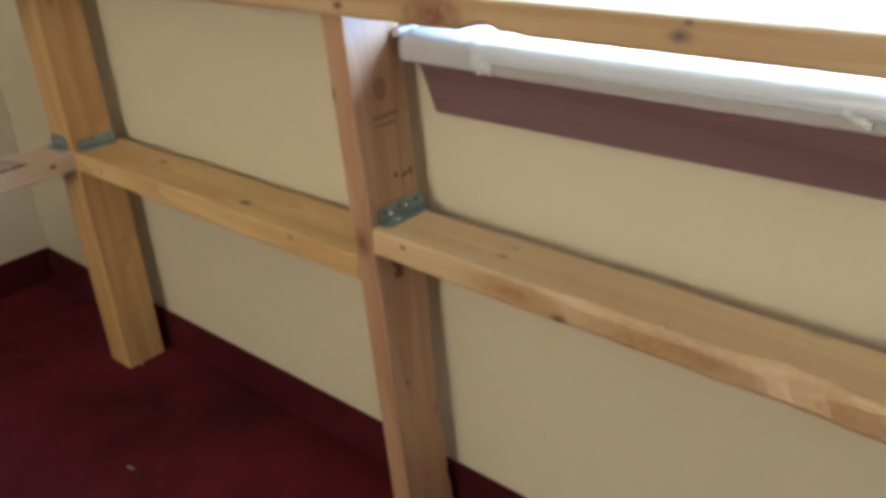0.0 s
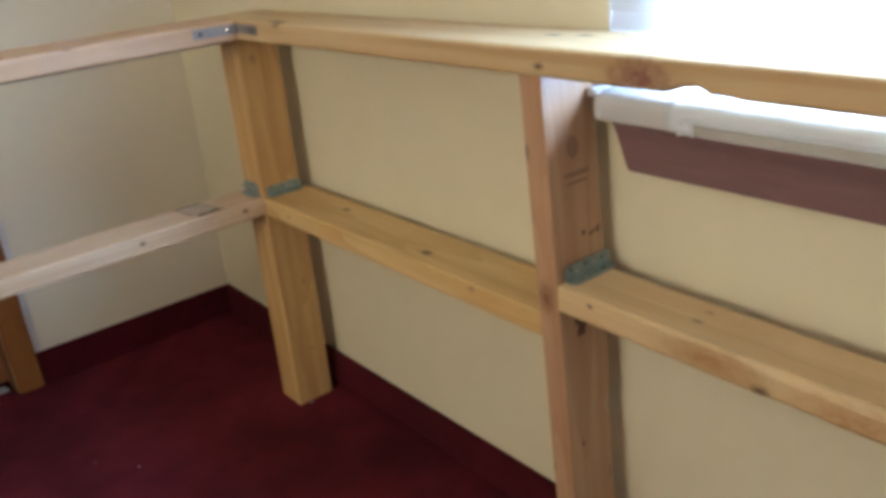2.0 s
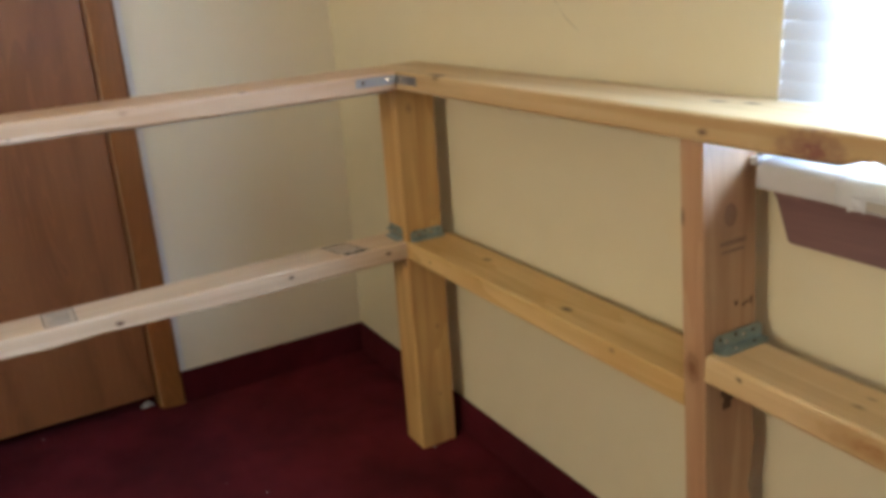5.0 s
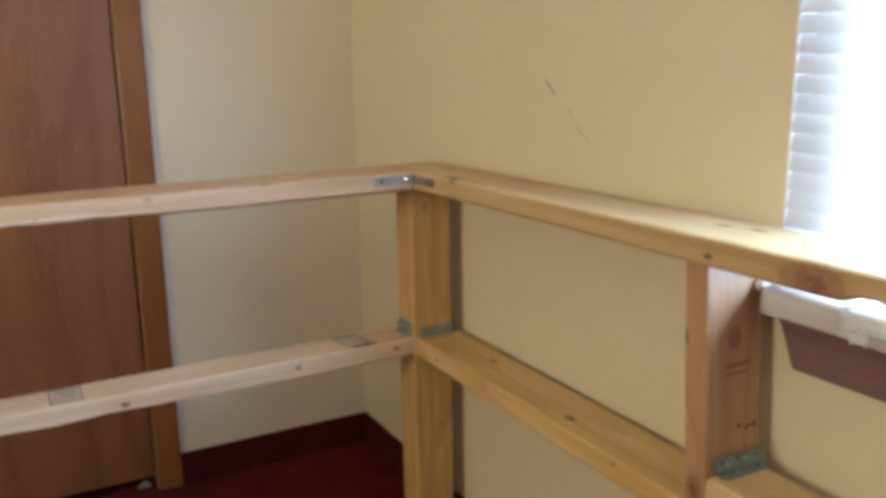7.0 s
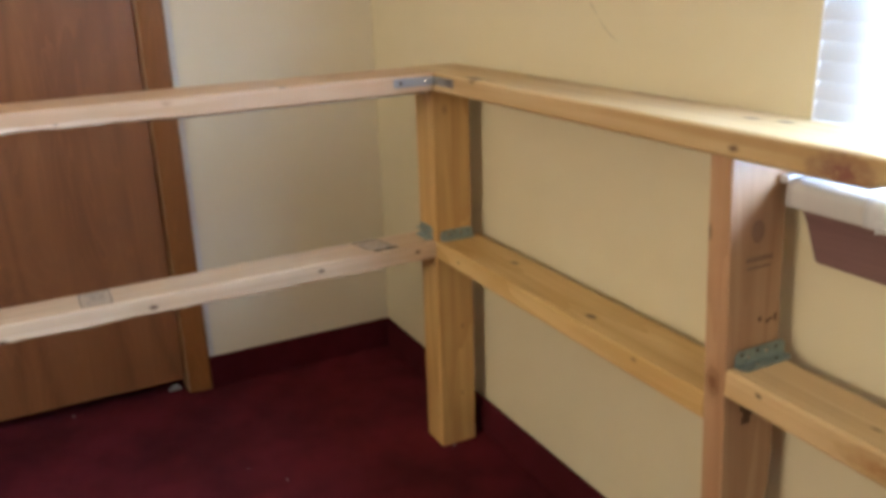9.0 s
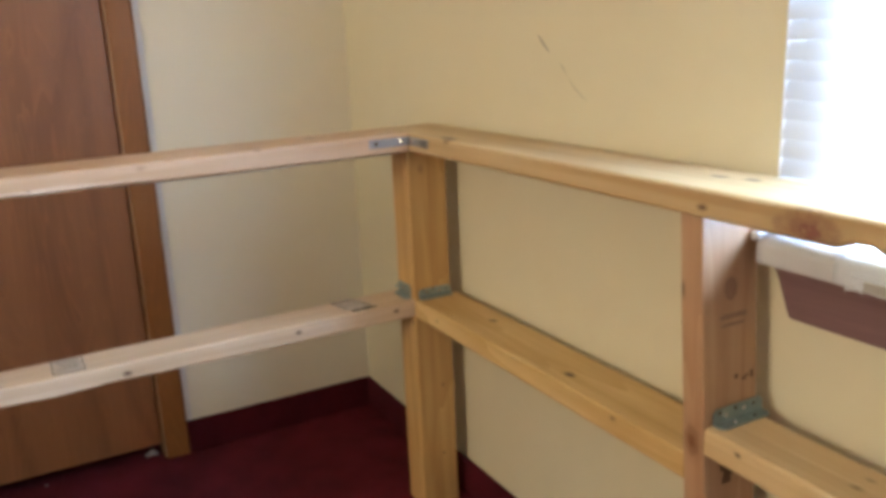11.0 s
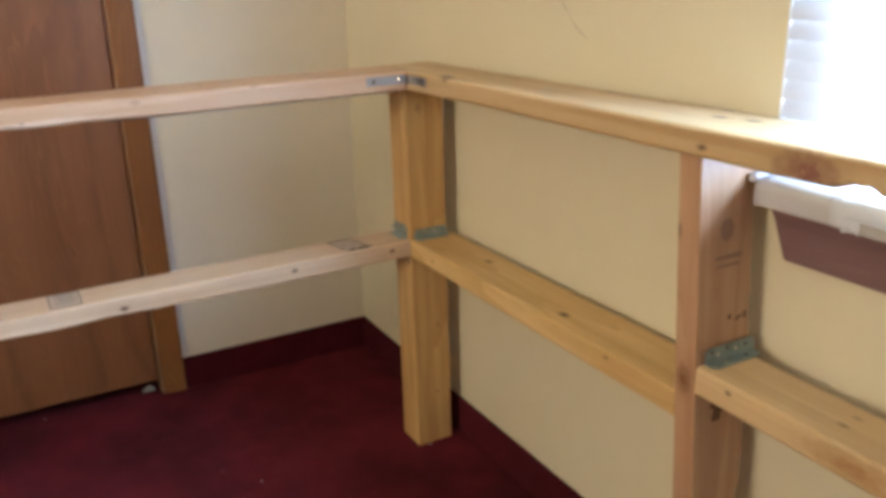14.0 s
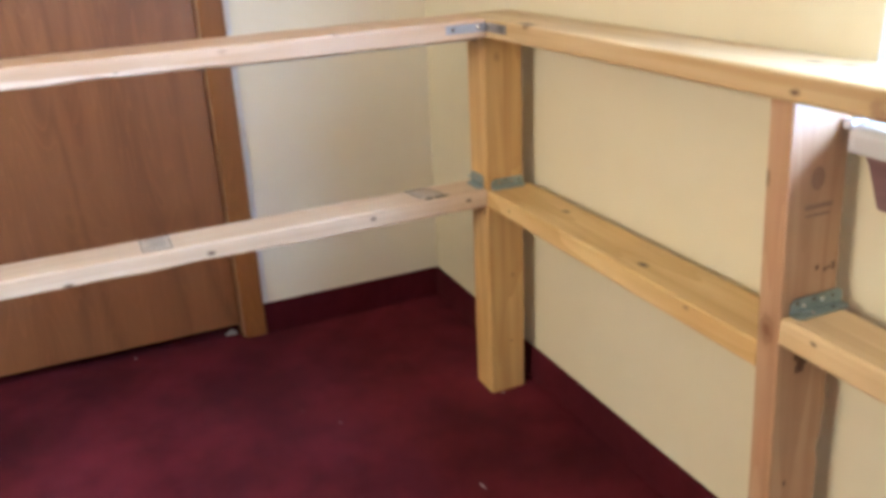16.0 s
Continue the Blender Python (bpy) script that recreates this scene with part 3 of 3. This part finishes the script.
# corner post: square, upright
corner_post = timber("corner_post", lumber(ZTOP - TT, 0.0795, 0.090, 0.003), pine("corner_post_pine", HONEY, HONEY_D, 1.0, [
    (0.30, 0.079, 0.06, 0.004, 0.5), (0.13, 0.079, 0.055, 0.003, 0.6), (0.80, 0.079, 0.03, 0.008, 0.28), (0.46, 0.065, 0.0, 0.006, 0.8)]),
    axes_at((0.602 - 0.0795, YF, 0.0), (0, 0, 1), (1, 0, 0), (0, 1, 0)), "square honey-coloured pine post")

def stud_wane(x, y, z):
    """A ragged bark edge along the rear corner of the stud, near its foot."""
    k = max(0.0, min(1.0, (x - 0.06) / 0.04)) * max(0.0, min(1.0, (0.47 - x) / 0.05))
    d = 0.013 * k * max(0.0, 0.40 + 0.8 * noise.noise((x * 11, 4.0, 0)) + 0.35 * noise.noise((x * 37, 2.0, 0)))
    if y > 0.02 and z > 0.05:
        z, y = z - d, y - 0.3 * d
    return x, y, z


# middle post: a single stud, a little out of plumb
lean = math.atan(0.056)
up = (-math.sin(lean), 0, math.cos(lean))
side = (math.cos(lean), 0, math.sin(lean))
middle_post = timber("stud_post", lumber((ZTOP - TT) / math.cos(lean) - 0.003, 0.038, 0.098, 0.003, stud_wane, 0.01), pine("stud_post_pine", TAN, TAN_D, 2.3, rough=0.38, knots=[
    (0.538, 0.017, 0.0, 0.015, 0.85, (0.20, 0.085, 0.035)), (0.743, 0.001, 0.0, 0.008, 0.8), (0.30, 0.038, 0.03, 0.004, 0.9),
    (0.26, 0.0, 0.0, 0.006, 0.7), (0.22, 0.038, 0.09, 0.010, 0.6), (0.62, 0.0, 0.0, 0.004, 0.6)]),
    axes_at((1.435, YF, 0.001), up, side, (0, 1, 0)), "upright pine stud with grade marks")

# lower rails
timber("lower_rail", lumber(0.806, 0.108, TH), pine("low_rail_pine", (0.73, 0.525, 0.240), (0.53, 0.320, 0.110), 3.7, [
    (0.512, 0.032, TH, 0.0085, 1.0, (0.06, 0.028, 0.016)), (0.212, 0.069, TH, 0.008, 0.75), (0.10, 0.0, 0.02, 0.004, 0.6), (0.66, 0.0, 0.03, 0.005, 0.5)]),
    axes_at((0.602, YF, ZL - TH), (1, 0, 0), (0, 1, 0), (0, 0, 1)), "flat honey-coloured pine rail with a dark knot")
droop = radians(0.8)
timber("lower_rail", lumber(1.285, 0.0935, TH, 0.006, bark_edge(0.27, 1.3, 0.023, 9.0, TH), 0.012), pine("right_rail_pine", (0.70, 0.525, 0.30), (0.60, 0.415, 0.21), 5.1, [
    (0.055, 0.0, 0.029, 0.004, 0.8), (0.297, 0.0, 0.008, 0.008, 0.9), (0.428, 0.003, TH, 0.004, 0.6), (0.19, 0.039, TH, 0.006, 0.45),
    (0.189, 0.066, TH, 0.005, 0.35), (0.522, 0.0, 0.017, 0.012, 0.3, (0.26, 0.13, 0.05)), (0.55, 0.09, TH, 0.012, 0.25), (0.235, 0.0, 0.020, 0.021, 0.7, (0.36, 0.18, 0.06)), (0.40, 0.0, 0.014, 0.024, 0.7, (0.37, 0.19, 0.06)), (0.47, 0.0, 0.022, 0.021, 0.6, (0.36, 0.18, 0.06)), (0.58, 0.0, 0.012, 0.026, 0.7, (0.36, 0.18, 0.06)), (0.72, 0.0, 0.020, 0.024, 0.7, (0.38, 0.20, 0.07)), (0.90, 0.0, 0.014, 0.030, 0.6, (0.38, 0.20, 0.07)), (0.425, 0.012, TH, 0.0035, 0.8)]),
    axes_at((1.4430, YF, ZR - TH), (math.cos(droop), 0, -math.sin(droop)), (0, 1, 0), (math.sin(droop), 0, math.cos(droop))), "flat pine rail with a wavy bark edge")
sag = radians(0.45)
west_rail = timber("lower_rail", lumber(1.60, 0.096, 0.038, 0.004, wane(0.42, 1.6, 0.004, 2.0, "rear_y", 0.096, 0.038)), pine("west_rail_pine", PALE, PALE_D, 7.9, [
    (0.045, 0.096, 0.022, 0.005, 0.95), (0.266, 0.096, 0.022, 0.005, 0.9), (0.60, 0.096, 0.016, 0.006, 0.95), (0.86, 0.096, 0.004, 0.008, 0.8)]),
    axes_at((0.602 - 0.096, YF, ZL - 0.038), (0, -math.cos(sag), -math.sin(sag)), (1, 0, 0), (0, -math.sin(sag), math.cos(sag))), "pale flat pine rail with wane on its lower edge")


# top boards
def notch(x, y, z):
    """The long top board has lost a piece of its lower front edge beside the red knot, and bark beyond it."""
    d = 0.0
    if 1.116 < x < 1.206:
        d = (0.0100 + 0.003 * noise.noise((x * 60, 0, 0))) * min(1.0, (x - 1.116) / 0.020) * max(0.0, min(1.0, (1.168 - x) / 0.010))
        d = max(d, 0.0026 * min(1.0, (x - 1.116) / 0.020) * min(1.0, (1.206 - x) / 0.02))
    if z < 0.018 and y < 0.05:
        z += d * max(0.25, 1 - y / 0.05)
    return x, y, z


top_board = timber("top_board", lumber(2.225, 0.127, TT, 0.0055, notch, 0.008), pine("top_board_pine", (0.62, 0.460, 0.265), (0.48, 0.320, 0.150), 9.4, rough=0.44, gloss=0.6, knots=[
    (1.082, 0.0, 0.012, 0.029, 0.9, (0.22, 0.085, 0.06)), (0.935, 0.0, 0.014, 0.0055, 0.85), (1.367, 0.0, 0.018, 0.0075, 0.85, (0.15, 0.095, 0.11)), (1.374, 0.0, 0.030, 0.0035, 0.8, (0.15, 0.095, 0.11)), (0.89, 0.075, TT, 0.009, 1.0, (0.14, 0.08, 0.06)),
    (0.935, 0.085, TT, 0.009, 1.0, (0.14, 0.08, 0.06)), (0.266, 0.018, TT, 0.014, 1.0, (0.09, 0.04, 0.015)), (0.292, 0.010, TT, 0.013, 1.0, (0.08, 0.035, 0.015)), (0.62, 0.120, TT, 0.010, 0.40), (0.545, 0.122, TT, 0.008, 0.45), (0.86, 0.121, TT, 0.007, 0.5), (0.40, 0.100, TT, 0.022, 0.30, (0.36, 0.21, 0.10))]),
    axes_at((0.503, YT, ZTOP - TT), (1, 0, 0), (0, 1, 0), (0, 0, 1)), "wide pine top board with a large red knot")
dip = radians(0.3)
west_top = timber("top_board", lumber(1.60, 0.139, TT, 0.005, wane(0.50, 1.6, 0.005, 6.0, "rear_y", 0.139, TT)), pine("west_top_pine", PINK, PINK_D, 11.2, [
    (0.52, 0.139, 0.027, 0.006, 0.35, (0.30, 0.17, 0.10)), (0.70, 0.139, 0.010, 0.003, 0.4), (0.31, 0.135, TT, 0.006, 0.5), (0.18, 0.05, TT, 0.01, 0.4), (0.78, 0.120, TT, 0.014, 0.5, (0.40, 0.23, 0.10))], sap=(0.011, 0.48)),
    axes_at((0.503, YT - 0.0012, ZTOP - TT), (0, -math.cos(dip), -math.sin(dip)), (1, 0, 0), (0, -math.sin(dip), math.cos(dip))), "pinkish pine top board in front of the closet door")
part("dark_edge_strip", box((0.02, 0.1368, -0.0013), (0.57, 0.1392, 0.0012), 0.0005), EDGE_DARK, west_top, "thin dark strip along the lower front edge")

# end posts that carry the far ends
timber("end_post", lumber(ZTOP - TT, 0.087, 0.0795, 0.003), pine("end_post_pine", HONEY, HONEY_D, 13.0),
       axes_at((2.728 - 0.087, YF, 0.0), (0, 0, 1), (1, 0, 0), (0, 1, 0)), "square honey-coloured pine post")
timber("end_post", lumber(ZTOP - TT, 0.0795, 0.087, 0.003), pine("end_post_pine", HONEY, HONEY_D, 15.0),
       axes_at((0.602 - 0.0795, -1.735, 0.0), (0, 0, 1), (1, 0, 0), (0, 1, 0)), "square honey-coloured pine post")


# ---- steel hardware
def angle_plate(width, rise, run, thick=0.0022):
    """An angle bracket: local x along its bend, y out over the rail, z up the post; both leaves have clipped corners."""
    bm = bmesh.new()
    c = 0.006
    for leaf in (0, 1):
        deep = rise if leaf else run
        outline = [(0, 0), (width, 0), (width, deep - c), (width - c, deep), (c, deep), (0, deep - c)]
        if leaf:
            a = [bm.verts.new((x, 0, d)) for x, d in outline]
            b = [bm.verts.new((x, thick, d)) for x, d in outline]
        else:
            a = [bm.verts.new((x, d, 0)) for x, d in outline]
            b = [bm.verts.new((x, d, thick)) for x, d in outline]
        bm.faces.new(a)
        bm.faces.new(list(reversed(b)))
        for i in range(6):
            bm.faces.new((a[i], b[i], b[(i + 1) % 6], a[(i + 1) % 6]))
    bmesh.ops.recalc_face_normals(bm, faces=bm.faces)
    return bm


def bracket(origin, along, out, width, rise, run, heads, label):
    """The steel angle with its screw heads; heads are (x, 'up' or 'out', distance)."""
    m = axes_at(origin, along, out, (0, 0, 1))
    bm = angle_plate(width, rise, run)
    bmesh.ops.transform(bm, matrix=m, verts=bm.verts)
    bmesh.ops.recalc_face_normals(bm, faces=bm.faces)
    plate = under(bench, "angle_bracket", bm, GALV, label)
    for x, leaf, d, size, mat in heads:
        spot = Matrix.Translation((x, 0.0022, d)) @ pose(0, 0, 0, -90) if leaf == "up" else Matrix.Translation((x, d, 0.0022))
        head = part("screw_head" if mat is SCREW else "hole", disc(size, 0.0016, m @ spot), mat, plate)
    return plate


S, D = SCREW, DARK_SCREW
bracket((0.6022, -0.117, ZL + 0.0003), (0, 1, 0), (1, 0, 0), 0.080, 0.021, 0.016,
        [(0.020, "up", 0.011, 0.0036, S), (0.050, "up", 0.011, 0.0036, S), (0.010, "up", 0.019, 0.0022, D), (0.034, "up", 0.018, 0.0022, D), (0.068, "up", 0.013, 0.0022, D)],
        "grey-green galvanised angle bracket")
south_bracket = bracket((0.586, YF - 0.0002, ZL + 0.0003), (-1, 0, 0), (0, -1, 0), 0.060, 0.028, 0.015,
        [(0.012, "up", 0.010, 0.0036, S), (0.034, "up", 0.015, 0.0038, S), (0.024, "up", 0.021, 0.0022, D), (0.050, "up", 0.018, 0.0022, D)],
        "grey-green galvanised angle bracket")
part("ear", box((0.5215, YF - 0.0075, ZL + 0.0125), (0.5300, YF - 0.0052, ZL + 0.0175), 0.0006), GALV, south_bracket, "bent steel ear").matrix_parent_inverse = Matrix.Identity(4)
bracket((1.4436, -0.113, ZR + 0.0003), (0, 1, 0), (1, 0, 0), 0.090, 0.022, 0.019,
        [(0.022, "up", 0.010, 0.0038, S), (0.055, "up", 0.012, 0.0038, S), (0.030, "out", 0.010, 0.0036, S), (0.010, "up", 0.016, 0.0024, D),
         (0.038, "up", 0.017, 0.0024, D), (0.072, "up", 0.015, 0.0024, D), (0.066, "out", 0.011, 0.0024, D)],
        "grey-green galvanised angle bracket with bright screws")

# flat corner brace bent round the inner corner of the top boards
sbm = box((XT, YT - 0.0885, 0.8595), (XT + 0.0025, YT, 0.8765), 0.0008)
box((XT, YT - 0.0025, 0.8595), (XT + 0.0840, YT, 0.8765), 0.0008, 1, sbm)
strap = under(bench, "corner_brace", sbm, ZINC, "zinc-plated steel corner brace")
for m in (Matrix.Translation((XT + 0.0025, YT - 0.074, 0.868)) @ pose(0, 0, 0, 0, 90),):
    head = part("screw_head", disc(0.0038, 0.0012, m), DARK_SCREW, strap)
# two bright heads beside the bend, added for the white highlight there
for m in (Matrix.Translation((XT + 0.0025, YT - 0.018, 0.869)) @ pose(0, 0, 0, 0, 90), Matrix.Translation((XT + 0.018, YT - 0.0025, 0.869)) @ pose(0, 0, 0, 90)):
    head = part("screw_head", disc(0.0045, 0.0022, m), SCREW, strap)


# ---- mill stamps: unreadable writing as plain bars
def bars(rows, proud=0.0003):
    """Thin flat bars (x0, y0, x1, y1) in a plane, joined."""
    bm = bmesh.new()
    for x0, y0, x1, y1 in rows:
        box((x0, y0, 0.0), (x1, y1, proud), 0.0, 1, bm)
    return bm


def stamp(parent, rows, material, m, label, skew=0.0):
    for row in rows:
        bm = bars([row])
        for v in bm.verts:
            v.co.x += skew * (0.083 - v.co.y)
        ob = part("mill_print", bm, material, parent, label)
        ob.matrix_basis = m


flat_w = Matrix.Translation((0.090, 0.007, 0.0383))
frame_rows = [(0, 0, 0.056, 0.0035), (0, 0.0745, 0.056, 0.078), (0, 0.0036, 0.0025, 0.0744), (0.0535, 0.0036, 0.056, 0.0744)]
stamp(west_rail, [(0.002, 0.010, 0.054, 0.068)], INK_FILL, flat_w, "grey smudge of mill print", 0.2)
stamp(west_rail, [(0.006 + 0.0105 * j, 0.014, 0.0085 + 0.0105 * j, 0.062 - 0.008 * (j % 2)) for j in range(5)], INK_SOFT, flat_w @ Matrix.Translation((0, 0, 0.0002)), "grey bars of unreadable mill print", 0.2)
stamp(west_rail, [(0.0, 0.0, 0.056, 0.0060), (-0.001, 0.012, 0.0012, 0.066), (0.0545, 0.012, 0.0565, 0.066), (0.002, 0.069, 0.028, 0.082), (0.032, 0.070, 0.050, 0.082), (-0.005, 0.068, -0.001, 0.080)], INK, flat_w @ Matrix.Translation((0, 0, 0.0003)), "black bars of mill print", 0.2)
flat_w2 = Matrix.Translation((0.668, 0.008, 0.0383))
stamp(west_rail, frame_rows, INK_GREY, flat_w2 @ Matrix.Translation((0, 0, 0.0002)), "grey printed frame")
stamp(west_rail, [(0.004, 0.006, 0.052, 0.072)], INK_FILL, flat_w2, "grey smudge of mill print")
stamp(west_rail, [(0.008 + 0.003 * (j % 2), 0.012 + 0.013 * j, 0.048 - 0.005 * (j % 3), 0.0165 + 0.013 * j) for j in range(4)], INK_SOFT,
      flat_w2 @ Matrix.Translation((0, 0, 0.0002)), "grey bars of unreadable mill print")

face_e = Matrix.Translation((0, 0.0382, 0)) @ Matrix(((1, 0, 0, 0), (0, 0, 1, 0), (0, 1, 0, 0), (0, 0, 0, 1)))
oval = bmesh.new()
bmesh.ops.create_cone(oval, cap_ends=True, segments=20, radius1=1.0, radius2=1.0, depth=0.0003, matrix=Matrix.Translation((0.742, 0.049, 0.0001)) @ Matrix.Diagonal((0.0155, 0.0115, 1, 1)))
part("mill_print", oval, INK_BROWN, middle_post, "round brown grade stamp").matrix_basis = face_e
stamp(middle_post, [(0.702, 0.030, 0.709, 0.078), (0.692, 0.032, 0.696, 0.074)], INK_PALE, face_e, "faded brown bars of grade print")
stamp(middle_post, [(0.617, 0.056, 0.6240, 0.0625), (0.6125, 0.070, 0.6180, 0.0765), (0.6155, 0.077, 0.6200, 0.082), (0.6130, 0.085, 0.6235, 0.0905)], INK_DARK, face_e, "small dark ink marks")
stamp(middle_post, [(0.493, 0.030, 0.502, 0.046), (0.484, 0.036, 0.4928, 0.054), (0.473, 0.033, 0.4838, 0.049)], INK_DARK, face_e, "dark brown bars of unreadable print")

# ---------------------------------------------------------------- lint on the carpet
for x, y, size, long in ((-0.015, -0.898, 0.006, 1.1), (0.549, -0.495, 0.0045, 1.2), (0.909, -0.308, 0.0065, 3.6), (0.611, -0.102, 0.006, 1.4), (0.46, -0.56, 0.003, 1.5)):
    lb = bmesh.new()
    bmesh.ops.create_icosphere(lb, subdivisions=2, radius=size / 2)
    for v in lb.verts:
        v.co *= 1 + 0.5 * noise.noise(v.co * 900 + Vector((x, y, 0)) * 50)
        v.co.x, v.co.y = v.co.x * long, v.co.y / long ** 0.5 + (0.0012 * math.sin(v.co.x * 500) if long > 2 else 0.0)
        v.co.z = v.co.z * 0.45 + size * 0.2
    ob = tagged(new("lint", mesh_of("lint", lb, LINT)), "thin curled white thread on the carpet" if long > 2 else "tiny white fleck of lint on the carpet", "lint", "lint on the carpet")
    ob.location = (x, y, 0.0)
